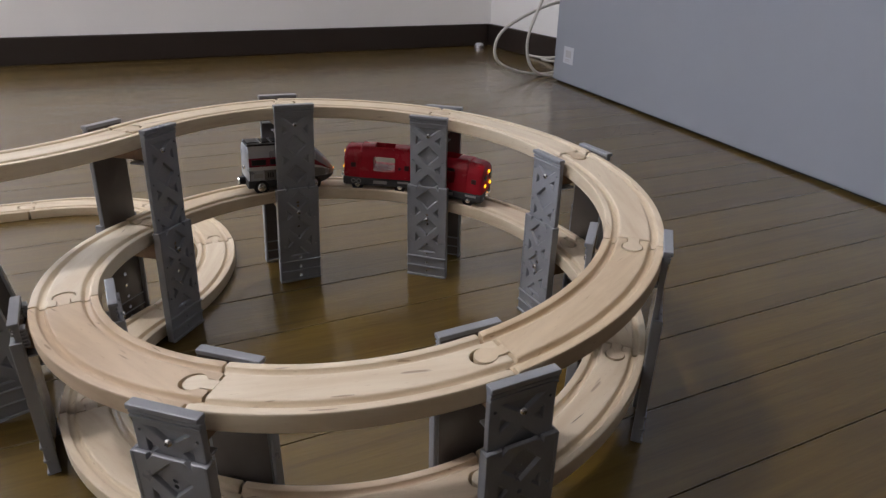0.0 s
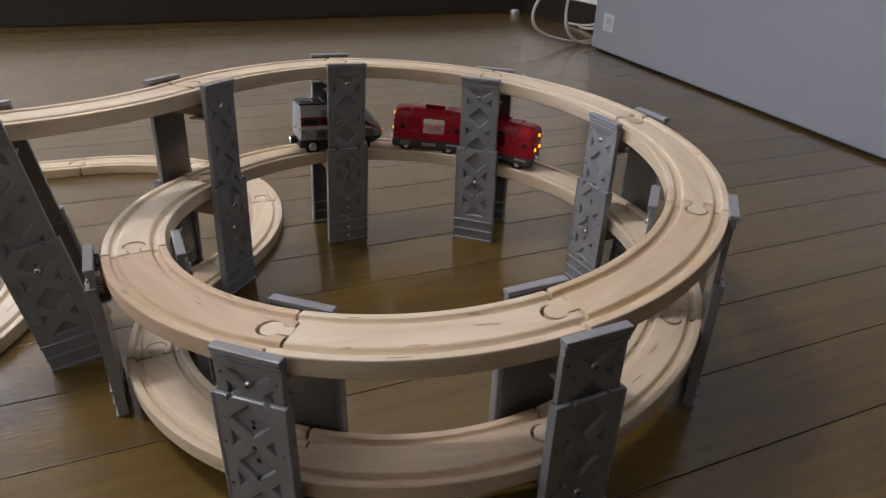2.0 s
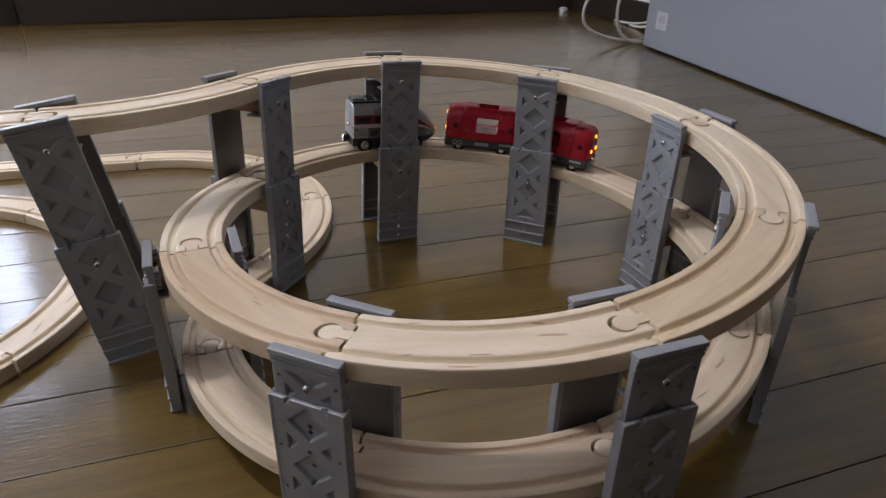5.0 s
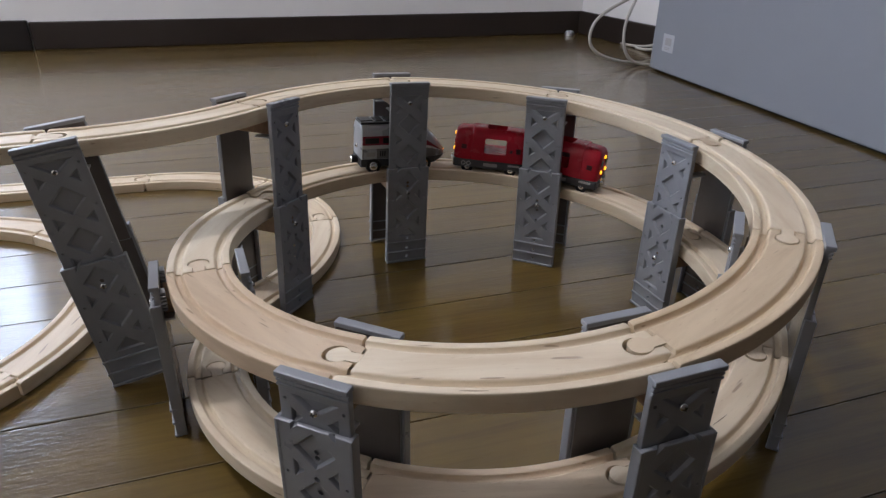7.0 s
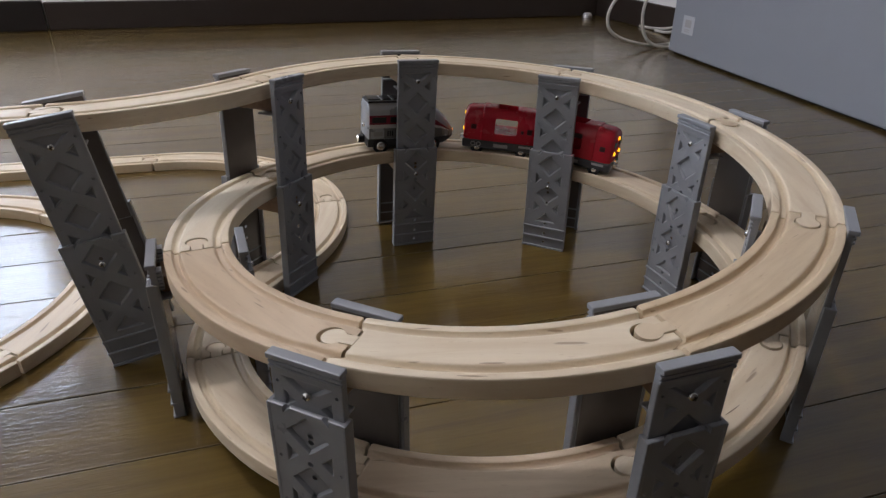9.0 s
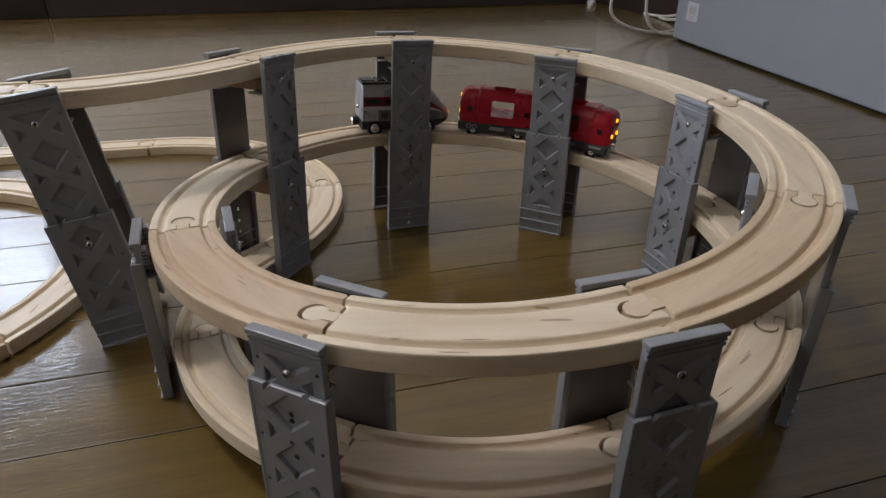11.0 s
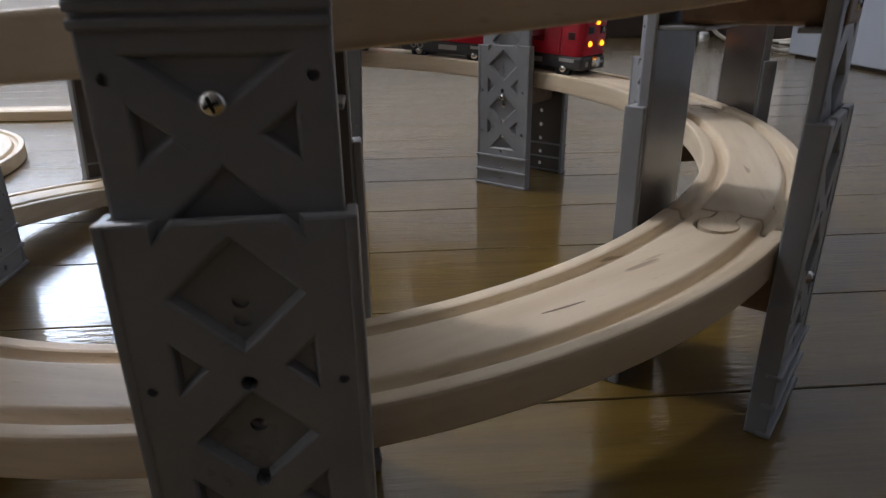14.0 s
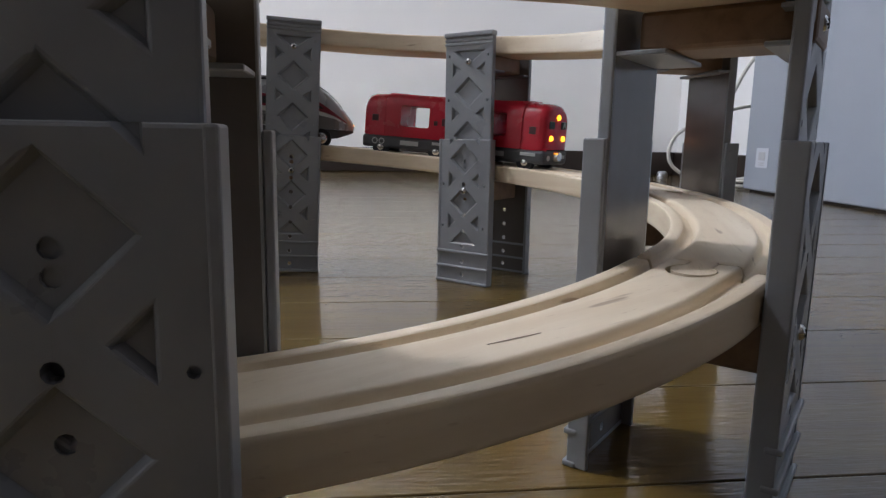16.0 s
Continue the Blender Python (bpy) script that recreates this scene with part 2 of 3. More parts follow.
bm = bmesh.new()
add_box(bm, U0 - TH, WIN[0], V1, V1 + TH, 0, HIGH)
add_box(bm, WIN[1], U1 + TH, V1, V1 + TH, 0, HIGH)
add_box(bm, WIN[0], WIN[1], V1, V1 + TH, 0, WIN[2])
add_box(bm, WIN[0], WIN[1], V1, V1 + TH, WIN[3], HIGH)
bmesh.ops.remove_doubles(bm, verts=bm.verts, dist=1e-5)
in_room(tagged(part("wall_north", bm, WALL), "white papered wall above a dark skirting board", "wall", kind="structure"))
in_room(tagged(part("wall_east", box(U1, U1 + TH, V0, V1, 0, HIGH), WALL), "white papered wall in the room's corner", "wall", kind="structure"))
# unseen dark wall, added close behind the camera to cut the fill light
bm = box(US, U1 + TH, V0 - TH, V0, 0, HIGH)
add_box(bm, US, US + TH, VS, V0 - TH, 0, HIGH)
bmesh.ops.remove_doubles(bm, verts=bm.verts, dist=1e-5)
in_room(tagged(part("south_light_blocker", bm, BLOCKER_BROWN), "unseen dark brown wall added to block light from the south", "wall", kind="structure"))
# unseen pale recess, added to bounce lamp light onto the far wall
in_room(tagged(part("bounce_wall_recess", box(U0 - TH, US + TH, VS - TH, VS, 0, HIGH), BOUNCE_BEIGE), "unseen beige wall added to bounce light onto the far wall", "wall", kind="structure"))
in_room(tagged(part("wall_west", box(U0 - TH, U0, VS, V1, 0, HIGH), WALL), "plain white papered wall", "wall", kind="structure"))
# unseen panel, added so the floor mirrors something darker than the white wall
in_room(tagged(part("reflection_dimmer", box(U0, -0.2, V1 - 0.008, V1, 1.4, HIGH), DIMMER_BROWN), "unseen brown panel added above the window to darken the floor's reflection", "wall", kind="structure"))
in_room(tagged(part("ceiling", box(U0 - TH, U1 + TH, VS - TH, V1 + TH, HIGH, HIGH + 0.1), CEILING), "plain white ceiling", "ceiling", kind="structure"))

window = tagged(thing("window_1", ROOM, "white framed window letting in daylight", "window", kind="structure"))
for a, b, c, d in ((WIN[0], WIN[0] + 0.045, WIN[2], WIN[3]), (WIN[1] - 0.045, WIN[1], WIN[2], WIN[3]),
                   (WIN[0] + 0.045, WIN[1] - 0.045, WIN[2], WIN[2] + 0.045), (WIN[0] + 0.045, WIN[1] - 0.045, WIN[3] - 0.045, WIN[3])):
    part("window_frame", box(a, b, V1 + 0.05, V1 + 0.1, c, d), WHITE, window)
pane = part("pane", box(WIN[0] + 0.045, WIN[1] - 0.045, V1 + 0.07, V1 + 0.076, WIN[2] + 0.045, WIN[3] - 0.045), GLASS, window)
pane.visible_shadow = False

# skirting boards, with a slightly taller length beside the door opening
def skirting(x0, x1, y0, y1, high, mat=None):
    bm = box(x0, x1, y0, y1, 0.0, high, 0.003, 2)
    return in_room(tagged(part("baseboard", bm, mat or BASE), "dark brown wooden skirting board along the wall", "skirting board", kind="structure"))


skirting(-0.70, U1 - 0.014, V1 - 0.013, V1, 0.078)
skirting(U0, -0.703, V1 - 0.019, V1, 0.083, DARK_BASE)
skirting(U1 - 0.013, U1, V0, V1, 0.078)
skirting(U0, U0 + 0.013, VS + 0.013, V1 - 0.02, 0.078)
skirting(US, U1 - 0.014, V0, V0 + 0.013, 0.078)
skirting(U0, US, VS, VS + 0.013, 0.078)

# the floor: a sub-floor with each varnished board on it
floor = thing("floor", ROOM, "dark brown varnished wooden floorboards, glossy and slightly dusty", "floor", kind="structure")
part("subfloor", box(U0 - TH, U1 + TH, VS - TH, V1 + TH, -0.04, -0.006), HOLE, floor)
bm = box(U0, U1, 0.0003, 0.0747, -0.006, 0.0, 0.0008, 4)
bm.normal_update()
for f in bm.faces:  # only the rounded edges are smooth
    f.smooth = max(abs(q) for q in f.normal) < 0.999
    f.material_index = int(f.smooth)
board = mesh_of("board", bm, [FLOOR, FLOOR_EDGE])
row = math.floor((VS - 0.003) / 0.075)
while row * 0.075 + 0.003 < V1:
    shared("board", board, floor, pose(0, row * 0.075 + 0.003, 0))
    row += 1

# ---- cabinet ----
def cabinet():
    c = thing("cabinet", ROOM @ pose(0.916, 1.09, 0, 0, 0, -96.3), "plain light grey cabinet with a paper label on its side", "cabinet")
    part("body", box(0, 1.56, 0.0, 0.16, 0.005, 1.0, 0.003, 2), PANEL, c)
    part("plinth", box(0.012, 1.55, 0.012, 0.15, 0, 0.005), BASE, c, "dark recessed plinth")
    lab = part("paper_label", box(0.052, 0.104, -0.0006, 0, 0.056, 0.099), PAPER, c, "small white paper label with a grey code patch")
    part("code_patch", box(0.064, 0.092, -0.0012, -0.0006, 0.072, 0.09), PRINT_GREY, lab)
    for z in (0.061, 0.0655):
        part("print_line", box(0.064, 0.088, -0.0010, -0.0006, z, z + 0.002), PRINT_GREY, lab)
    return c


cabinet()


def cable(name, pts, label):
    cu = bpy.data.curves.new(name, "CURVE")
    cu.dimensions, cu.bevel_depth, cu.bevel_resolution = "3D", 0.0042, 3
    s = cu.splines.new("NURBS")
    s.points.add(len(pts) - 1)
    for p, q in zip(s.points, pts):
        p.co = (*q, 1)
    s.use_endpoint_u, s.order_u = True, 4
    cu.materials.append(CABLE)
    ob = new(name, cu)
    ob.matrix_world = ROOM
    return tagged(ob, label, "cable")


cable("power_cable", [(1.02, 1.2, 0.0045), (0.96, 1.16, 0.0045), (0.90, 1.14, 0.006), (0.815, 1.13, 0.022), (0.742, 1.13, 0.052), (0.748, 1.13, 0.118), (0.80, 1.14, 0.15), (0.88, 1.15, 0.18),
                      (0.95, 1.16, 0.2), (1.02, 1.18, 0.2), (1.06, 1.22, 0.1), (1.07, 1.25, 0.0045), (1.08, 1.4, 0.0045)], "looped white power cable hanging beside the cabinet")
cable("power_cable", [(1.0, 1.13, 0.0045), (0.945, 1.12, 0.0045), (0.885, 1.12, 0.006), (0.848, 1.12, 0.045), (0.840, 1.12, 0.105), (0.855, 1.12, 0.15), (0.885, 1.13, 0.2), (0.93, 1.15, 0.28),
                      (0.99, 1.18, 0.34), (1.05, 1.2, 0.3), (1.08, 1.22, 0.15), (1.085, 1.24, 0.0045), (1.088, 1.5, 0.0045)], "looped white power cable hanging beside the cabinet")


def door_stop():
    t = thing("door_stop", pose(0.13, 2.026, 0), "small white and steel door stop on the floor", "door stop")
    bm = bmesh.new()
    add_disc(bm, pose(0, 0, 0.004), 0.0185, 0.0175, 0.008, 20)
    part("base", bm, STEEL, t, "brushed steel base")
    bm = bmesh.new()
    add_disc(bm, pose(0, 0, 0.0115), 0.0155, 0.013, 0.007, 20)
    part("cap", bm, PAPER, t)
    return t


door_stop()


def ceiling_lamp():
    t = thing("ceiling_lamp", ROOM @ pose(-1.1, 0.49, 2.4), "round white ceiling lamp, lit", "ceiling lamp")
    bm = bmesh.new()
    # unseen base, made wide to keep the lamp's light off the ceiling
    add_disc(bm, pose(0, 0, -0.015), 0.34, 0.36, 0.03, 48)
    part("base", bm, WHITE, t)


ceiling_lamp()

# ---- toy railway track ----
R, T = 0.2038, 0.0116
NECK, HEAD, REACH, SET = 0.0036, 0.0063, 0.0117, 0.005  # the peg, and how far the middle ridge is set back at a joint


def along(x, y, h, k, s):
    """Place and heading after s metres from (x, y), heading h (radians), on a curve of curvature k."""
    if abs(k) < 1e-6:
        return x + s * math.cos(h), y + s * math.sin(h), h
    a = h + k * s
    return x + (math.sin(a) - math.sin(h)) / k, y - (math.cos(a) - math.cos(h)) / k, a


def half_profile():
    """One side of the section, from the middle ridge's edge outwards and down: across, up."""
    return [(0.0086, T), (0.0094, T), (0.0100, T - 0.0003), (0.0104, T - 0.0011), (0.0107, T - 0.0024), (0.0115, T - 0.0031), (0.0136, T - 0.0031), (0.0145, T - 0.0025), (0.0149, T - 0.0012),
            (0.0152, T - 0.0003), (0.0158, T), (0.0164, T), (0.0186, T), (0.0192, T), (0.0197, T - 0.0002), (0.0200, T - 0.0008), (0.0200, T - 0.0016), (0.0200, 0.0018), (0.0200, 0.0010), (0.0197, 0.0003), (0.0190, 0.0)]


def track_piece(x, y, h, k, length, z0, z1, name, label, group, wood=None):
    """A wooden track piece laid along its curve from rail height z0 to z1: grooves, a keyhole at its start and a peg at its end."""
    gap, keyhole = 0.0010, 0.0190
    cx, cy, ch = along(x, y, h, k, length / 2)
    origin = pose(cx, cy, (z0 + z1) / 2 - T, 0, 0, math.degrees(ch))
    back = origin.inverted()

    def at(s, v, w):
        px, py, a = along(x, y, h, k, s)
        return back @ Vector((px - v * math.sin(a), py + v * math.cos(a), z0 + (z1 - z0) * s / length - T + w))

    hp = half_profile()
    ring = [(-v, w) for v, w in hp[::-1]] + hp  # bottom left, up and over, to bottom right
    n = 15
    stops = [(gap, 1), (gap + 0.0014, 0)] + [(keyhole + (length - gap - 0.0064 - keyhole) * i / n, 0) for i in range(n + 1)] + [(length - gap - 0.0014, 0), (length - gap, 1)]
    last = len(stops) - 1

    def spot(i, v, w):
        s, end = stops[i]
        if end and w > 0.006:
            w -= 0.0005
        if abs(v) < 0.0110 and (i < 2 or i > last - 2):
            s -= SET
        return at(s, v, w)

    bm = bmesh.new()
    rows = [[bm.verts.new(spot(i, v, w)) for v, w in ring] for i in range(len(stops))]
    ridge = len(hp) - 1  # the face between the two middle points is the ridge's top
    for i in range(last):
        for j in range(len(ring)):
            nxt = (j + 1) % len(ring)
            if not (i < 2 and j == ridge):
                bm.faces.new((rows[i][j], rows[i + 1][j], rows[i + 1][nxt], rows[i][nxt]))
    bm.faces.new(rows[0][::-1])
    bm.faces.new(rows[-1])
    # the ridge round the keyhole, in two halves
    neck, head = NECK + 0.0006, HEAD + 0.0008
    for side in (-1, 1):
        a0 = math.asin(neck / head)
        curve = [(0.0, neck), (REACH - head * math.cos(a0), neck)]
        curve += [(REACH - head * math.cos(a0 + (math.pi - a0) * q / 9), head * math.sin(a0 + (math.pi - a0) * q / 9)) for q in range(1, 10)]
        top = [bm.verts.new(at(s + gap - SET, side * v, T - (0.0005 if n_ == 0 else 0))) for n_, (s, v) in enumerate(curve)]
        low = [bm.verts.new(at(s + gap - SET, side * v, 0.001)) for s, v in curve]
        j = ridge if side < 0 else ridge + 1
        mid = bm.verts.new(at(keyhole, 0, T))
        f = [rows[0][j], *top, mid, rows[2][j], rows[1][j]]
        bm.faces.new(f if side > 0 else f[::-1])
        for q in range(len(top) - 1):
            bm.faces.new((top[q], top[q + 1], low[q + 1], low[q]))
    for f in bm.faces:
        f.smooth = True
    body = part(name, bm, wood or WOOD)
    body.matrix_world = origin
    tagged(body, label, "toy track", group)
    body.data.set_sharp_from_angle(angle=radians(40))
    # the peg that goes into the next piece
    bm = bmesh.new()
    a0 = math.asin(NECK / HEAD)
    tip = length - SET + REACH - 0.0007
    out = [(length - SET - 0.001, NECK), (tip - HEAD * math.cos(a0), NECK)]
    out += [(tip - HEAD * math.cos(a0 + (math.pi - a0) * q / 9), HEAD * math.sin(a0 + (math.pi - a0) * q / 9)) for q in range(1, 10)]
    loop = out + [(s, -v) for s, v in out[-2::-1]]
    top = [bm.verts.new(at(s, v, T - 0.0002)) for s, v in loop]
    low = [bm.verts.new(at(s, v, 0.001)) for s, v in loop]
    bm.faces.new(top)
    bm.faces.new(low[::-1])
    for q in range(len(top)):
        j = (q + 1) % len(top)
        bm.faces.new((top[q], low[q], low[j], top[j]))
    part("peg", bm, wood or WOOD, body)
    return body


# joints of the spiral, going down clockwise: angle round the middle, height of the rail top
JOINTS = [(165.5, 0.1863), (120.5, 0.1840), (75.5, 0.1737), (29.5, 0.1620), (-17.0, 0.1505), (-61.4, 0.1380), (-104.0, 0.1270), (-149.0, 0.1150),
          (-194.5, 0.1037), (-239.5, 0.0984), (-284.5, 0.0874), (-330.5, 0.0772), (-377.0, 0.0675), (-421.4, 0.0545), (-464.0, 0.0435), (-509.0, 0.0320), (-557.5, 0.0118)]
HIGHER = "curved beech toy track piece sloping down on grey towers"
LOW = "curved beech toy track piece lying flat on the floor"
SEAMS = {-104.0: -102.8, -61.4: -61.0, -421.4: -420.2, -464.0: -463.0, -17.0: -17.8, -377.0: -378.3}  # where a joint does not lie quite over its tower
TONES = {-17.0: TAN_WOOD, -61.4: PALE_WOOD, -104.0: PINK_WOOD, -377.0: PALE_WOOD, -421.4: PINK_WOOD, 29.5: WOOD, -149.0: PALE_WOOD}
PIECES, ENDS = {}, {}
loose = random.Random(11)
for (key, z0), (a1, z1) in zip(JOINTS, JOINTS[1:]):
    a0, a1 = SEAMS.get(key, key), SEAMS.get(a1, a1)
    a, z0, z1 = radians(a0), z0 + loose.uniform(-0.0004, 0.0004), z1 + loose.uniform(-0.0004, 0.0004)
    ENDS[key] = (a0, z0), (a1, z1)
    PIECES[key] = track_piece(R * math.cos(a), R * math.sin(a), a - math.pi / 2, -1 / R, R * radians(a0 - a1), z0, z1, "curved_track", HIGHER, "track pieces of the spiral", TONES.get(key))

E45 = R * math.pi / 4
# the way in at the top, bending the other way
a, x, y = radians(JOINTS[0][0]), R * math.cos(radians(JOINTS[0][0])), R * math.sin(radians(JOINTS[0][0]))
bx, by, bh = along(x, y, a + math.pi / 2, -1 / R, E45)
track_piece(bx, by, bh + math.pi, 1 / R, E45, 0.1873, 0.1863, "curved_track", "curved beech toy track piece leading onto the top of the spiral", "track pieces of the spiral")
LEAD = (bx, by, math.degrees(bh) + 180)
cx, cy, ch = along(bx, by, bh, 1 / R, E45)
track_piece(cx, cy, ch + math.pi, -1 / R, E45, 0.1885, 0.1873, "curved_track", "curved beech toy track piece leading onto the top of the spiral", "track pieces of the spiral")

# the way out at the bottom, along the floor
a = radians(JOINTS[-1][0])
x, y, h = R * math.cos(a), R * math.sin(a), a - math.pi / 2
for k in (1 / R, 1 / R, 1 / R):
    track_piece(x, y, h, k, E45, 0.0118, 0.0118, "curved_track", LOW, "track pieces on the floor")
    x, y, h = along(x, y, h, k, E45)
track_piece(x, y, h - 0.06, 0, 0.216, 0.0118, 0.0118, "straight_track", "straight beech toy track piece lying flat on the floor", "track pieces on the floor")
# the second loop on the floor
C2 = (-0.5427, -0.0671)
for deg in (121.5, 76.5, 31.5, -13.5):
    a = radians(deg)
    track_piece(C2[0] + R * math.cos(a), C2[1] + R * math.sin(a), a - math.pi / 2, -1 / R, E45, 0.0118, 0.0118, "curved_track", LOW, "track pieces on the floor")


def grain_mark(key, a0, a1, off, wide, slant=0.0, mat=None):
    """A dark spindle-shaped grain mark in the top of a spiral piece, from one angle to another."""
    bm, n = bmesh.new(), 8
    sides = ([], [])
    lo, hi = ENDS[key]

    def lie(deg):
        return lo[1] + (hi[1] - lo[1]) * (deg - lo[0]) / (hi[0] - lo[0])

    for i in range(n + 1):
        u = i / n
        deg, half = a0 + (a1 - a0) * u, wide / 2 * math.sin(math.pi * min(max(u, 0.04), 0.96)) ** 0.6
        z = lie(deg) + 0.00012
        for s, row in zip((-1, 1), sides):
            r = R + off + slant * (u - 0.5) + s * half
            row.append((r * math.cos(radians(deg)), r * math.sin(radians(deg)), z))
    rows = [[[bm.verts.new(PIECES[key].matrix_world.inverted() @ Vector((x, y, z - down))) for x, y, z in row] for row in sides] for down in (0.0, 0.0012)]
    for i in range(n):
        for level in rows:
            bm.faces.new((level[0][i], level[0][i + 1], level[1][i + 1], level[1][i]))
        for s in (0, 1):
            bm.faces.new((rows[0][s][i], rows[0][s][i + 1], rows[1][s][i + 1], rows[1][s][i]))
    for i in (0, n):
        bm.faces.new((rows[0][0][i], rows[0][1][i], rows[1][1][i], rows[1][0][i]))
    part("grain_mark", bm, mat or GRAIN_MARK, PIECES[key], "dark brown streak in the grain")


grain_mark(-377.0, -402.5, -398.9, 0.0016, 0.0006, 0.0012, SCRATCH)
grain_mark(-61.4, -84.6, -81.6, 0.0088, 0.0010)
grain_mark(-61.4, -87.0, -83.6, 0.0177, 0.0007)

# ---- towers that carry the track ----
LOWER_TOP = 0.103


def side_triangles(z, half, outer, apex):
    return [[(sx * apex, z), (sx * outer, z + half), (sx * outer, z - half)] for sx in (-1, 1)]


def diamond(z, half, wide):
    return [(0, z - half), (wide, z), (0, z + half), (-wide, z)]


def plate(half, z0, z1, face, back, pattern, holes, side_holes):
    """A moulded plate in the x-z plane, from y = back to y = face, with recesses on its face and through holes."""
    bm = box(-half, half, back, face, z0, z1, 0.0007, 2)
    cut = bmesh.new()
    for poly in pattern:
        add_prism(cut, poly, face - 0.0021, face + 0.0003, 0.0016)
    drill = bmesh.new()
    turn = Matrix.Rotation(math.pi / 2, 4, "X")
    for z in holes:
        add_disc(drill, Matrix.Translation((0, (face + back) / 2, z)) @ turn, 0.00155, 0.00155, 0.02, 10)
    for x, z in side_holes:
        add_disc(cut, Matrix.Translation((x, face, z)) @ turn, 0.001, 0.001, 0.0034, 8)
    out = carved(bm, cut, drill) if holes else carved(bm, cut)
    # the rims of the recesses are rounded off
    rim = [e for e in out.edges if len(e.link_faces) == 2 and e.calc_face_angle(0) > 0.3 and e.calc_length() > 0.0025
           and all(abs(v.co.y - face) < 1e-5 and abs(v.co.x) < half - 0.002 and z0 + 0.002 < v.co.z < z1 - 0.0025 for v in e.verts)]
    # faces turned to the track take the grey with shade painted in
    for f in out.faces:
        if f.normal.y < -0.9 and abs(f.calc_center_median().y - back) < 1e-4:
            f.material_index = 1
    bmesh.ops.bevel(out, geom=rim, offset=0.0005, segments=2, affect="EDGES", profile=0.5)
    return out


LOW_HALF, UP_HALF = 0.0207, 0.0193
low_pattern = [diamond(0.0890, 0.0114, 0.0120), diamond(0.0590, 0.0110, 0.0116), [(0, 0.0395), (0.0105, 0.0290), (-0.0105, 0.0290)]]
low_pattern += side_triangles(0.0747, 0.0058, 0.0127, 0.0066) + side_triangles(0.0447, 0.0058, 0.0127, 0.0066)
low_pattern += [[(sx * 0.0127, 0.0985), (sx * 0.0127, 0.1040), (sx * 0.0072, 0.1040)] for sx in (-1, 1)]
bm = plate(LOW_HALF, 0.0, LOWER_TOP, 0.0315, 0.0288, low_pattern,
           [0.0872, 0.0834, 0.0715, 0.0608, 0.0492, 0.0380, 0.0270, 0.0160, 0.0062], [(sx * 0.0171, z) for z in (0.0710, 0.0410) for sx in (-1, 1)])
LOWER_PLATE = mesh_of("lower_plate", bm, [GREY, GREY_SHADED])
bm = plate(LOW_HALF, 0.0, LOWER_TOP, 0.0315, 0.0288, low_pattern, [0.0872, 0.0834], [(sx * 0.0171, z) for z in (0.0710, 0.0410) for sx in (-1, 1)])
SOLID_PLATE = mesh_of("solid_plate", bm, [GREY, GREY_SHADED])
UP_LONG = 0.098
up_pattern = [[(-0.0132, -0.0118), (0.0132, -0.0118), (0, -0.0218)], diamond(-0.0400, 0.0108, 0.0116), diamond(-0.0700, 0.0108, 0.0116)]
for i in range(3):
    up_pattern += side_triangles(-0.0245 - 0.03 * i, 0.0047, 0.0130, 0.0066)
bm = plate(UP_HALF, -UP_LONG, 0.0, 0.0285, 0.0245, up_pattern, [],
           [(sx * 0.0159, -0.0154 - 0.03 * i) for i in (0, 1, 2) for sx in (-1, 1)])
UPPER_PLATE = mesh_of("upper_plate", bm, [GREY, GREY_SHADED])
FLANGE = mesh_of("flange", box(LOW_HALF - 0.0013, LOW_HALF + 0.0008, 0.0250, 0.0318, 0.0, LOWER_TOP, 0.0005, 2), GREY)
FOOT_RIB = mesh_of("foot_rib", box(-LOW_HALF - 0.0012, LOW_HALF + 0.0012, 0.0286, 0.0331, 0.0, 0.0020, 0.0006, 2), GREY)
LIP = mesh_of("lip", box(-UP_HALF - 0.0004, UP_HALF + 0.0004, 0.0243, 0.0304, -0.0030, 0.0, 0.0006, 2), GREY)
LIP_RIB = mesh_of("lip_rib", box(-UP_HALF - 0.0002, UP_HALF + 0.0002, 0.0275, 0.0294, -0.0017, 0.0, 0.0004, 2), GREY)
LEDGE = mesh_of("ledge", box(-0.0185, 0.0185, 0.0105, 0.0246, -0.0007, 0.0007, 0.0003), GREY)
TOOTH = mesh_of("ratchet_tooth", box(-0.0033, 0.0033, 0.0216, 0.0247, -0.0006, 0.0006, 0.0002), GREY)
SHORT_LEDGE = mesh_of("short_ledge", box(-0.0185, 0.0185, 0.0185, 0.0246, -0.0007, 0.0007, 0.0003), GREY)
bm = bmesh.new()
turn = Matrix.Rotation(-math.pi / 2, 4, "X")
bmesh.ops.create_uvsphere(bm, u_segments=14, v_segments=8, radius=0.0024, matrix=Matrix.Diagonal((1, 0.75, 1, 1)) @ turn)
n = len(bm.faces)
# cross slot drawn as two dark bars, its shade put into the colour
for r in (0.35, 0.35 + math.pi / 2):
    add_box(bm, -0.0013, 0.0013, 0.0010, 0.00182 + r * 0.00001, -0.0003, 0.0003, Matrix.Rotation(r, 4, "Y"))
bm.faces.ensure_lookup_table()
for f in bm.faces[n:]:
    f.material_index = 1
for f in bm.faces[:n]:
    f.smooth = True
SCREW = mesh_of("screw", bm, [CHROME, HOLE])


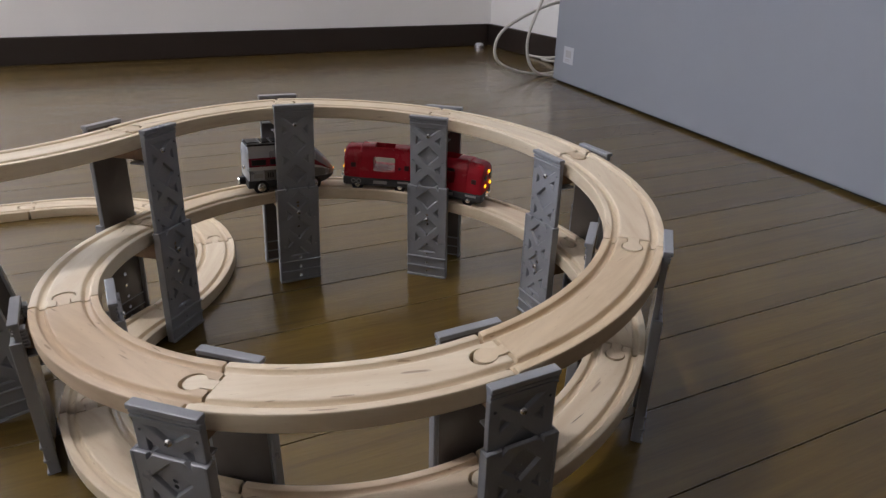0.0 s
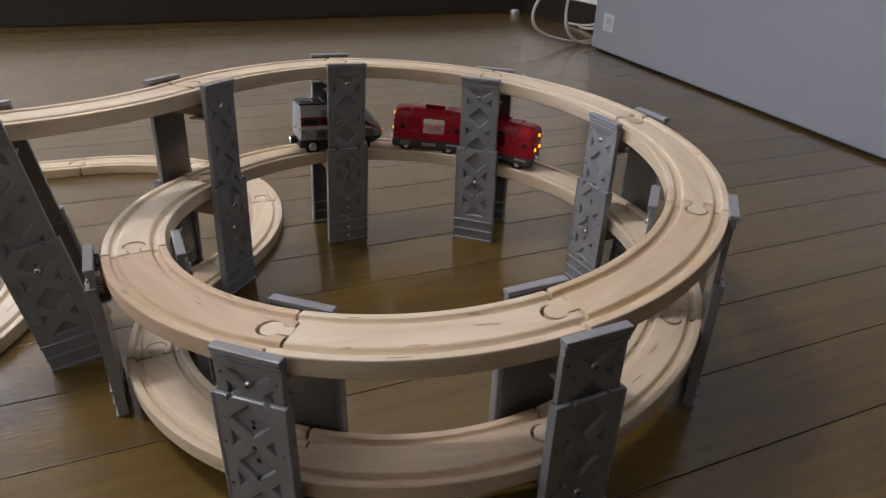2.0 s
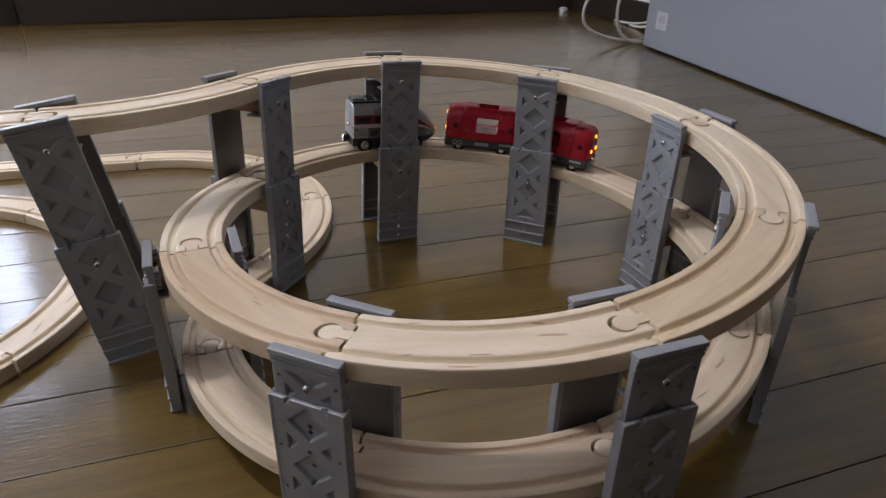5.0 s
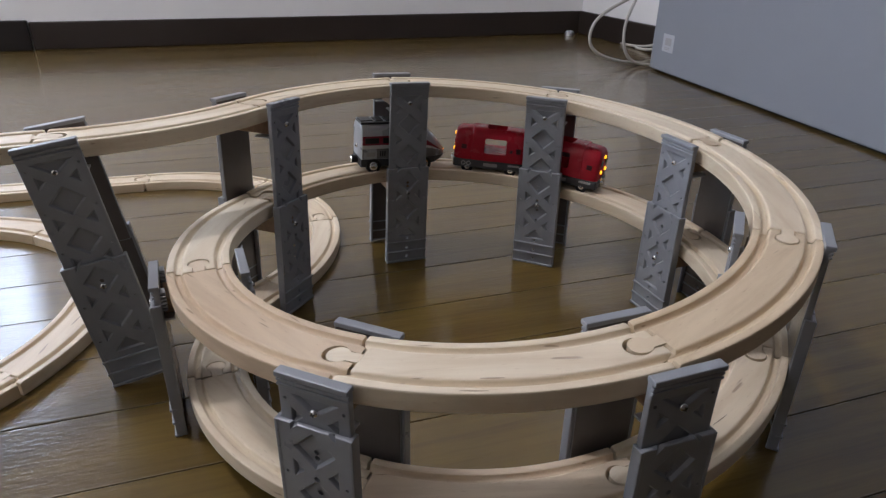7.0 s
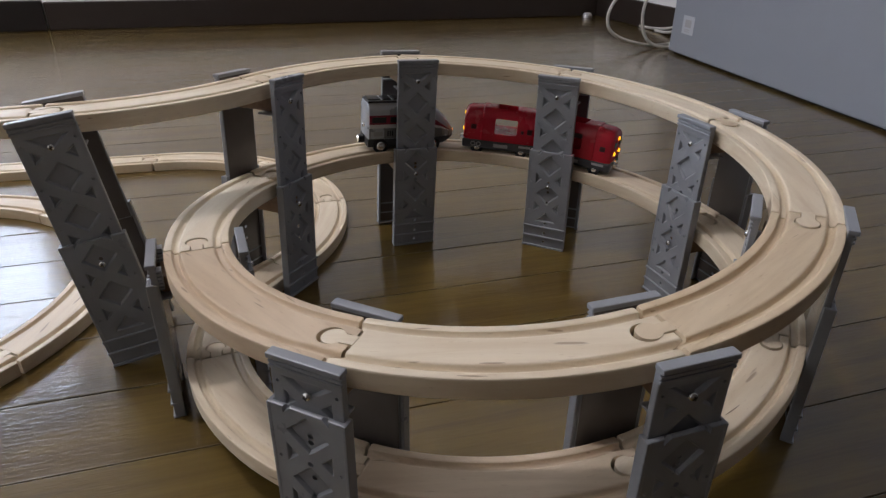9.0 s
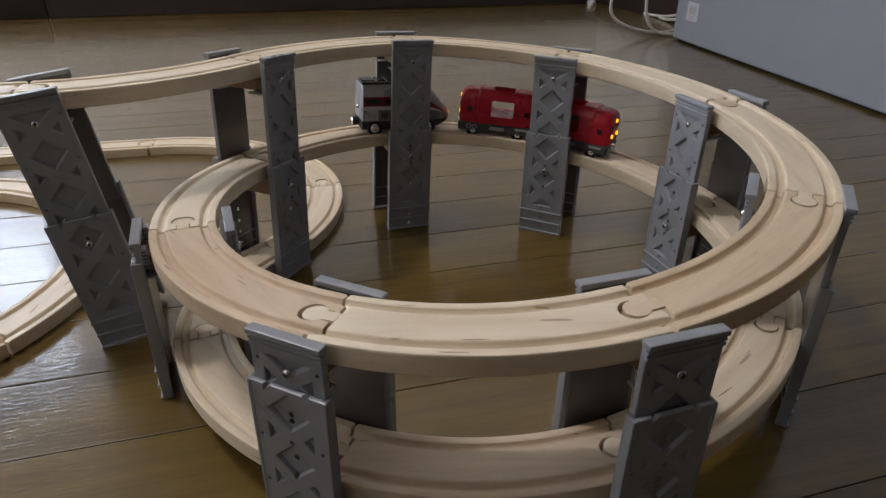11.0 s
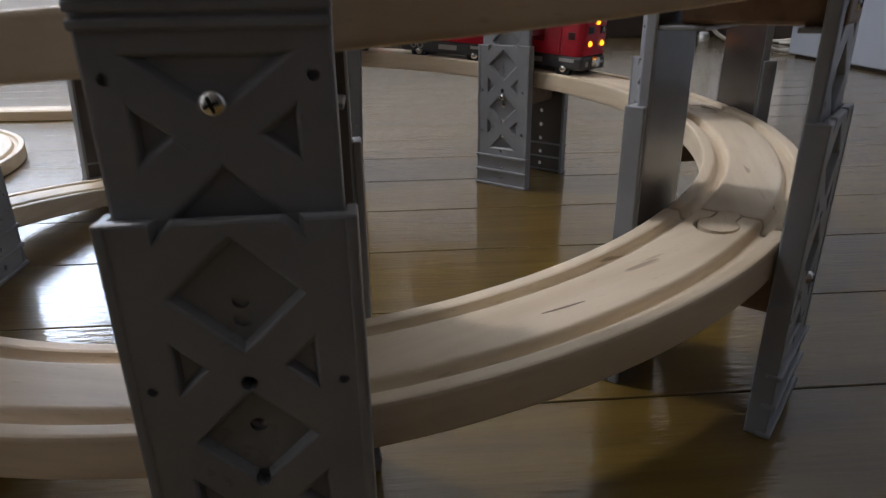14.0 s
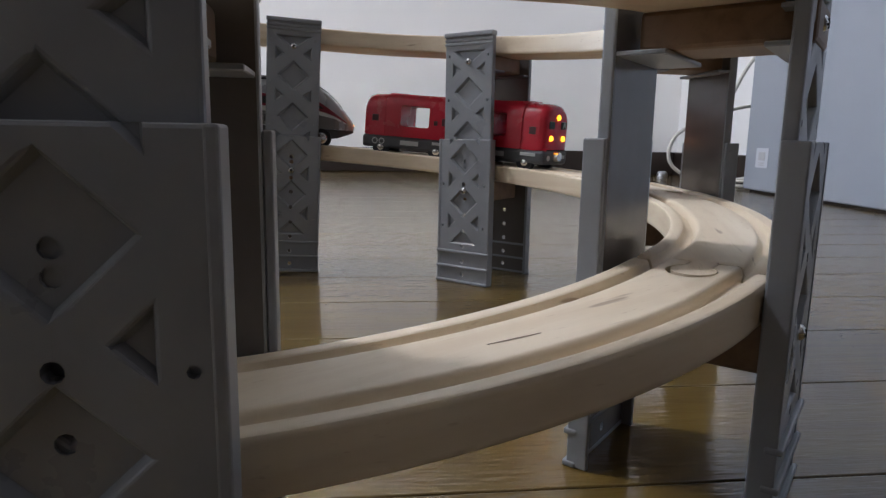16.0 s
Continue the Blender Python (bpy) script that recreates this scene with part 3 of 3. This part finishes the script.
def tower(m, levels, label, extra_screw=None, lift=(0.0, 0.0), pull=0.0, toothed=False):
    """A tower of two plates on either side of the track, joined by a small wooden block under each level of track. lift: how far the outer and the inner upper plate stand over the rails."""
    t = thing("track_support_tower", m, label, "support tower", "towers under the track")
    for turnby, over, drop in ((0, lift[0], 0.0172), (180, lift[1], 0.0205)):
        side = pose(0, -pull if turnby == 0 else 0.0, 0, 0, 0, turnby)
        top = levels[0] + over + 0.0006
        lower = shared("lower_plate", SOLID_PLATE if extra_screw else LOWER_PLATE, t, side)
        upper = shared("upper_plate", UPPER_PLATE, t, side @ pose(0, 0, top))
        shared("flange", FLANGE, lower, pose(0, 0, 0))
        shared("flange", FLANGE, lower, pose(0, 0, 0) @ Matrix.Diagonal((-1, 1, 1, 1)))
        for z in (0.0, 0.0108, 0.0218):
            shared("foot_rib", FOOT_RIB, lower, pose(0, 0, z))
        shared("lip", LIP, upper, pose(0, 0, 0.0002))
        if toothed and turnby == 0:
            for i in range(12):
                shared("ratchet_tooth", TOOTH, upper, pose(0.0157 if i % 2 else -0.0157, 0, -0.0052 - 0.0024 * (i // 2)))
        for z in (-0.0040, -0.0066):
            shared("lip_rib", LIP_RIB, upper, pose(0, 0, z))
        for n, z in enumerate(levels):
            zs = top - 0.0194 if n == 0 else z - drop
            if zs < 0.012:
                continue
            high = zs > LOWER_TOP
            shared("screw", SCREW, upper if high else lower, pose(0, 0.0286 if high else 0.0316, zs - (top if high else 0)), "small chrome cross-head screw")
        if extra_screw:
            shared("screw", SCREW, lower, pose(0, 0.0316, extra_screw), "small chrome cross-head screw")
        shared("ledge", LEDGE if turnby else SHORT_LEDGE, upper, pose(0, 0, levels[0] - T - 0.0123 - top))
    for n, z in enumerate(levels):
        if z > 0.04:
            wide, deep, end = (0.0120, 0.0115, -0.0205) if n == 0 else (0.0120, 0.0165, -0.0243)
            part("cross_block", box(-wide, wide, end, 0.0243, z - T - deep, z - T - 0.0003, 0.0014, 2), BLOCK_WOOD, t, "brown wooden cross block under the track")
    return t


TALL = "tall grey plastic lattice tower of two sliding plates beside the track"
LEVELS = {}
for a, z in JOINTS[:-1]:
    LEVELS.setdefault(round(a % 360 / 45), []).append((a, z))
# how each tower stands: angle of its foot, shift from the middle line of the track, lean, lift of its outer and inner plates
STAND = {165.5: (167.2, 0.0, 3.3, (0.0022, 0.0032)), 120.5: (121.4, 0.0, 2.4, (0.0018, 0.0028)), 75.5: (75.5, 0.0, 0.0, (0.0, 0.0008)), 29.5: (29.5, 0.0, 0.0, (0.0018, 0.0018), 0.0, 0.0030),
         -17.0: (-16.5, -0.0005, 0.0, (0.0016, 0.0), 1.0, 0.0050), -61.4: (-61.2, 0.0, 0.0, (0.0022, -0.0013)), -104.0: (-104.0, 0.0, 0.0, (0.0024, -0.0015), 0.0, 0.0020), -149.0: (-149.0, 0.0, 0.0, (0.0, 0.0))}
for key, found in LEVELS.items():
    a, off, lean, lift, twist, pull = (*STAND[found[0][0]], 0.0, 0.0)[:6]
    up = abs(math.sin(radians(lean))) * LOW_HALF
    tower(pose((R + off) * math.cos(radians(a)), (R + off) * math.sin(radians(a)), up, 0, 0, a - 90 + twist) @ pose(0, 0, 0, 0, lean, 0), [z - up for _, z in found], TALL, None, lift, pull, found[0][0] in (-17.0, -149.0))
tower(pose(LEAD[0] + 0.0272, LEAD[1] + 0.0143, 0.0028, 0, 0, LEAD[2]) @ pose(0, 0, 0, 0, -7.9, 0), [0.1885], "tall grey plastic lattice tower leaning to one side under the track", 0.084)

# ---- toy train on the lower turn of the spiral ----
def section(hw, zb, zt, r, n=5):
    pts = [(-hw, zb)]
    pts += [(-hw + r - r * math.cos(q * math.pi / 2 / n), zt - r + r * math.sin(q * math.pi / 2 / n)) for q in range(n + 1)]
    return pts + [(-y, z) for y, z in pts[::-1]]


def loft(rows, n=5):
    """A closed body over cross-sections (x, half width, bottom, top, roof radius)."""
    bm = bmesh.new()
    rings = [[bm.verts.new((x, y, z)) for y, z in section(hw, zb, zt, r, n)] for x, hw, zb, zt, r in rows]
    for a, b in zip(rings, rings[1:]):
        for i in range(len(a)):
            j = (i + 1) % len(a)
            bm.faces.new((a[i], b[i], b[j], a[j]))
    bm.faces.new(rings[0])
    bm.faces.new(rings[-1][::-1])
    return bm


def finish(ob, angle=38):
    ob.data.shade_smooth()
    ob.data.set_sharp_from_angle(angle=radians(angle))
    return ob


def disc_y(x, y, z, r0, r1, depth, n=20):
    bm = bmesh.new()
    side = 1 if y > 0 else -1
    add_disc(bm, Matrix.Translation((x, y, z)) @ Matrix.Rotation(-side * math.pi / 2, 4, "X"), r0, r1, depth, n)
    return bm


def disc_x(x, y, z, r0, r1, depth, n=16):
    bm = bmesh.new()
    side = 1 if x > 0 else -1
    add_disc(bm, Matrix.Translation((x, y, z)) @ Matrix.Rotation(side * math.pi / 2, 4, "Y"), r0, r1, depth, n)
    return bm


def wheel(parent, x, y, z, r, cap):
    s = 1 if y > 0 else -1
    w = finish(part("wheel", disc_y(x, y, z, r, r * 0.96, 0.0042, 24), BLACK, parent, "black plastic wheel"))
    bm = bmesh.new()
    bmesh.ops.create_uvsphere(bm, u_segments=16, v_segments=8, radius=cap, matrix=Matrix.Translation((x, y + s * 0.0017, z)) @ Matrix.Diagonal((1, 0.45, 1, 1)))
    part("hub_cap", bm, CHROME, w, "domed chrome hub cap", True)
    return w


def ring_x(bm, x, y, z, r0, r1, axis):
    """A flat ring on a side wall."""
    n = 14
    vs = []
    for r in (r0, r1):
        vs.append([bm.verts.new((x + r * math.cos(2 * math.pi * q / n), y, z + r * math.sin(2 * math.pi * q / n))) for q in range(n)])
    for q in range(n):
        bm.faces.new((vs[0][q], vs[0][(q + 1) % n], vs[1][(q + 1) % n], vs[1][q]))


def carriage(m, label):
    c = thing("toy_carriage", m, label, "toy carriage", "train carriages")
    rows = [(-0.0372, 0.0128, 0.013, 0.0395, 0.009), (-0.0366, 0.0146, 0.0125, 0.0420, 0.010), (-0.0345, 0.0158, 0.0122, 0.0436, 0.011), (-0.030, 0.0163, 0.012, 0.0443, 0.011),
            (0.0175, 0.0166, 0.012, 0.0447, 0.011), (0.0190, 0.0166, 0.012, 0.0446, 0.011), (0.0198, 0.0159, 0.012, 0.0438, 0.011), (0.0310, 0.0158, 0.012, 0.0432, 0.011),
            (0.0348, 0.0152, 0.0122, 0.0420, 0.011), (0.0366, 0.0140, 0.0125, 0.0400, 0.010), (0.0374, 0.0120, 0.013, 0.0370, 0.009)]
    side, roof = box(-0.016, 0.0065, -0.03, 0.03, 0.0200, 0.0355, 0.0016, 2), box(-0.015, 0.0055, -0.0085, 0.0085, 0.030, 0.06, 0.0018, 2)
    shell = finish(part("body", carved(loft(rows, 6), side, roof), RED, c, "glossy red moulded body with open windows"))
    under = part("chassis", box(-0.0376, 0.0378, -0.0160, 0.0160, 0.0028, 0.0124, 0.0022, 2), DARK, c, "dark grey chassis with printed marks")
    for s in (-1, 1):
        y = s * 0.0161
        part("logo_print", box(-0.0085, 0.0060, min(y, y + s * 0.0002), max(y, y + s * 0.0002), 0.0060, 0.0094), PRINT_GREY, under)
        part("code_print", box(-s * 0.0255 - 0.006, -s * 0.0255 + 0.006, min(y, y + s * 0.0002), max(y, y + s * 0.0002), 0.0080, 0.0102), PRINT_GREY, under)
        for dx in (-0.0028, 0.0028):
            bm = bmesh.new()
            ring_x(bm, s * 0.024 + dx, y + s * 0.0002, 0.0078, 0.0016, 0.0025, "y")
            part("ring_print", bm, PRINT_GREY, under)
        # small openings drawn as boxes, the shade inside them put into the colour
        for x, w, h in ((-0.0285, 0.0050, 0.0055), (-0.0212, 0.0030, 0.0034), (0.0275, 0.0056, 0.0052)):
            yy = s * 0.0163 if x < 0.02 else s * 0.0157
            part("side_window", box(x - w / 2, x + w / 2, min(yy - s * 0.001, yy + s * 0.0003), max(yy - s * 0.001, yy + s * 0.0003), 0.0225, 0.0225 + h, 0.0003), SHADED_RED, shell, "small window opening with its shade painted dark red")
        for x in (-0.0225, 0.0225):
            wheel(c, x, s * 0.0132, 0.0035, 0.0064, 0.003)
        win = part("end_window", box(0.0368, 0.0379, s * 0.0078 - 0.0034, s * 0.0078 + 0.0034, 0.0268, 0.0318, 0.0003), BLACK, shell, "dark end window")
    for y, z in ((0, 0.0345), (0.0078, 0.0205), (-0.0078, 0.0205)):
        part("headlight", disc_x(0.0378, y, z, 0.0021, 0.0016, 0.0014), AMBER, c, "lit amber headlight")
    part("coupling", disc_x(0.0392, 0, 0.0085, 0.0037, 0.0030, 0.0036), CHROME, c, "round chrome magnet coupling")
    part("coupling", disc_x(-0.0392, 0, 0.0085, 0.0040, 0.0037, 0.0036), BLACK, c, "round black magnet coupling")
    part("code_print", box(0.0378, 0.0381, 0.0052, 0.0118, 0.0070, 0.0092), PRINT_GREY, under)
    part("mark_print", disc_x(0.0379, -0.0095, 0.0072, 0.0019, 0.0019, 0.0004), PRINT_GREY, under)
    text = bpy.data.curves.new("letter", "FONT")
    text.body, text.size, text.align_x, text.align_y, text.extrude = "A", 0.0058, "CENTER", "CENTER", 0.0001
    text.materials.append(WHITE)
    ob = new("letter_a", text)
    ob.parent = shell
    ob.matrix_local = Matrix.Translation((0.0381, 0.0078, 0.0293)) @ Matrix(((0, 0, 1, 0), (1, 0, 0, 0), (0, 1, 0, 0), (0, 0, 0, 1)))
    return c


def side_strip(stops, s, off, mat, name, parent, label=""):
    """A painted band on one side of the engine: stops of x, bottom and top height, on the wall's own curve."""
    bm = bmesh.new()
    rows = []
    for x, zb, zt in stops:
        hw = float(np.interp(x, [r[0] for r in ENGINE], [r[1] for r in ENGINE]))
        top = float(np.interp(x, [r[0] for r in ENGINE], [r[3] for r in ENGINE]))
        rad = float(np.interp(x, [r[0] for r in ENGINE], [r[4] for r in ENGINE]))
        col = []
        for q in range(5):
            z = zb + (zt - zb) * q / 4
            over = max(0.0, z - (top - rad))
            y = hw - (rad - math.sqrt(max(rad * rad - over * over, 1e-9)))
            col.append([bm.verts.new((x, s * (y + o), z)) for o in (off, -0.0006)])
        rows.append(col)
    for a, b in zip(rows, rows[1:]):
        for q in range(4):
            for k in (0, 1):
                bm.faces.new((a[q][k], b[q][k], b[q + 1][k], a[q + 1][k]))
        for q in (0, 4):
            bm.faces.new((a[q][0], b[q][0], b[q][1], a[q][1]))
    for r in (rows[0], rows[-1]):
        for q in range(4):
            bm.faces.new((r[q][0], r[q + 1][0], r[q + 1][1], r[q][1]))
    return part(name, bm, mat, parent, label)


ENGINE = [(-0.0450, 0.0150, 0.012, 0.0448, 0.007), (-0.0440, 0.0163, 0.012, 0.0462, 0.008), (-0.0425, 0.0166, 0.012, 0.0468, 0.0085), (0.0, 0.0166, 0.012, 0.0468, 0.009),
          (0.010, 0.0166, 0.012, 0.0464, 0.0095), (0.017, 0.0165, 0.012, 0.0445, 0.010), (0.024, 0.0161, 0.012, 0.0405, 0.010), (0.031, 0.0152, 0.012, 0.0345, 0.0095),
          (0.037, 0.0136, 0.012, 0.0282, 0.008), (0.0415, 0.0115, 0.012, 0.0228, 0.006), (0.0445, 0.0090, 0.0122, 0.0188, 0.004), (0.0462, 0.0060, 0.0126, 0.0162, 0.002)]


def engine(m):
    e = thing("toy_locomotive", m, "silver toy locomotive with a red window band and chrome wheels", "toy locomotive")
    shell = finish(part("body", loft(ENGINE, 6), SILVER, e, "silver streamlined body"))
    for s in (-1, 1):
        part_grey = side_strip([(-0.0440, 0.0123, 0.0225), (0.0, 0.0123, 0.0225), (0.02, 0.0123, 0.0222), (0.031, 0.0123, 0.0200), (0.040, 0.0124, 0.0165)], s, 0.0002, WARM_GREY, "grey_band", shell)
        side_strip([(-0.0440, 0.0225, 0.0262), (0.0, 0.0225, 0.0262), (0.018, 0.0222, 0.0254), (0.030, 0.0203, 0.0222), (0.039, 0.0168, 0.0178)], s, 0.0003, WHITE, "white_stripe", shell)
        side_strip([(-0.0440, 0.0262, 0.0352), (0.0, 0.0262, 0.0352), (0.009, 0.0261, 0.0350), (0.018, 0.0254, 0.0322), (0.026, 0.0235, 0.0275), (0.034, 0.0204, 0.0222), (0.040, 0.0174, 0.0180)],
                   s, 0.0003, CRIMSON, "red_band", shell)
        for x0, x1 in ((-0.0415, -0.0275), (-0.0235, -0.0100), (-0.0060, 0.0060)):
            side_strip([(x0, 0.0280, 0.0334), (x1, 0.0280, 0.0334)], s, 0.0006, BLACK, "side_window", shell, "dark window")
        side_strip([(0.0090, 0.0280, 0.0332), (0.0155, 0.0277, 0.0312), (0.0215, 0.0270, 0.0278)], s, 0.0006, BLACK, "side_window", shell, "dark window")
        y0, y1 = sorted((s * 0.0169, s * 0.0171))
        part("logo_print", box(-0.0215 + 0.006, -0.0065 + 0.004, y0, y1, 0.0158, 0.0190), BLACK, shell)
        for i in range(3):
            part("vent_print", box(-0.0262 + 0.0022 * i, -0.0250 + 0.0022 * i, y0, y1, 0.0148, 0.0200), BLACK, shell)
        part("panel_print", box(-0.0400, -0.0310, y0, y1, 0.0148, 0.0192, 0.0), PRINT_GREY, shell)
        part("panel_print", box(0.0050, 0.0110, y0, y1, 0.0160, 0.0178), PRINT_GREY, shell)
        for x in (-0.0325, -0.0055, 0.0210):
            wheel(e, x, s * 0.0150, 0.0048, 0.0077, 0.0047)
        part("headlight", disc_x(0.0452, s * 0.0052, 0.0158, 0.0014, 0.0011, 0.0016), AMBER, e, "lit yellow headlight")
    rows = [(0.0035, 0.0118, 0.041, 0.0473, 0.004), (0.010, 0.0118, 0.040, 0.0469, 0.0045), (0.017, 0.0116, 0.037, 0.0450, 0.005), (0.024, 0.0112, 0.032, 0.0410, 0.005),
            (0.031, 0.0104, 0.027, 0.0350, 0.005), (0.036, 0.0090, 0.024, 0.0298, 0.0035)]
    finish(part("windscreen", loft(rows), BLACK, e, "glossy black windscreen"))
    roof = part("roof_panel", box(-0.0446, 0.0034, -0.0118, 0.0118, 0.0455, 0.0473, 0.0005), BLACK, e, "black roof panel with a silver frame")
    for y in (-0.0092, 0.0092):
        part("frame_bar", box(-0.0440, 0.0020, y - 0.0007, y + 0.0007, 0.0473, 0.0483, 0.0002), SILVER, roof)
    for x in (-0.0300, -0.0195, -0.0090, 0.0013):
        part("frame_bar", box(x - 0.0007, x + 0.0007, -0.0085, 0.0085, 0.0473, 0.0483, 0.0002), SILVER, roof)
    for x0, x1 in ((-0.0435, -0.0312), (-0.0288, -0.0207), (-0.0183, -0.0102), (-0.0078, 0.0001)):
        part("roof_block", box(x0, x1, -0.0078, 0.0078, 0.0473, 0.0490, 0.0006, 2), BLACK, roof)
    rows = [(-0.0452, 0.0158, 0.0040, 0.0119, 0.001), (0.020, 0.0158, 0.0040, 0.0119, 0.001), (0.033, 0.0145, 0.0055, 0.0119, 0.001), (0.041, 0.0112, 0.0085, 0.0119, 0.001), (0.0455, 0.007, 0.0105, 0.0121, 0.0005)]
    part("chassis", loft(rows, 2), DARK, e, "dark grey chassis")
    part("coupling", disc_x(-0.0485, 0, 0.0085, 0.0042, 0.0042, 0.0060), BLACK, e, "round black magnet coupling")
    part("coupling", disc_x(-0.0520, 0, 0.0085, 0.0036, 0.0028, 0.0016), CHROME, e, "chrome magnet")
    shared("screw", SCREW, e, pose(-0.0453, 0, 0.0225, 0, 0, 90), "small chrome screw")
    return e


def rail_height(deg):
    return float(np.interp(-deg, [-a for a, _ in JOINTS], [z for _, z in JOINTS]))


def on_spiral(deg, z=0.0):
    """The pose of a vehicle whose middle stands at this angle of the spiral, facing down the slope."""
    a = radians(deg)
    half = 5.0
    slope = (rail_height(deg - half) - rail_height(deg + half)) / (2 * half * math.pi / 180 * R)
    return pose(R * math.cos(a), R * math.sin(a), rail_height(deg) + z, 0, 0, deg - 90) @ pose(0, 0, 0, 0, -math.degrees(math.atan(slope)), 0)


FRONT = -301.0
carriage(on_spiral(FRONT + 11.2), "glossy red toy carriage with lit amber headlights on the track")
carriage(on_spiral(FRONT + 34.0) @ pose(0, 0, 0, 0, 0, 180), "glossy red toy carriage coupled behind the leading one")
engine(on_spiral(FRONT + 61.0))
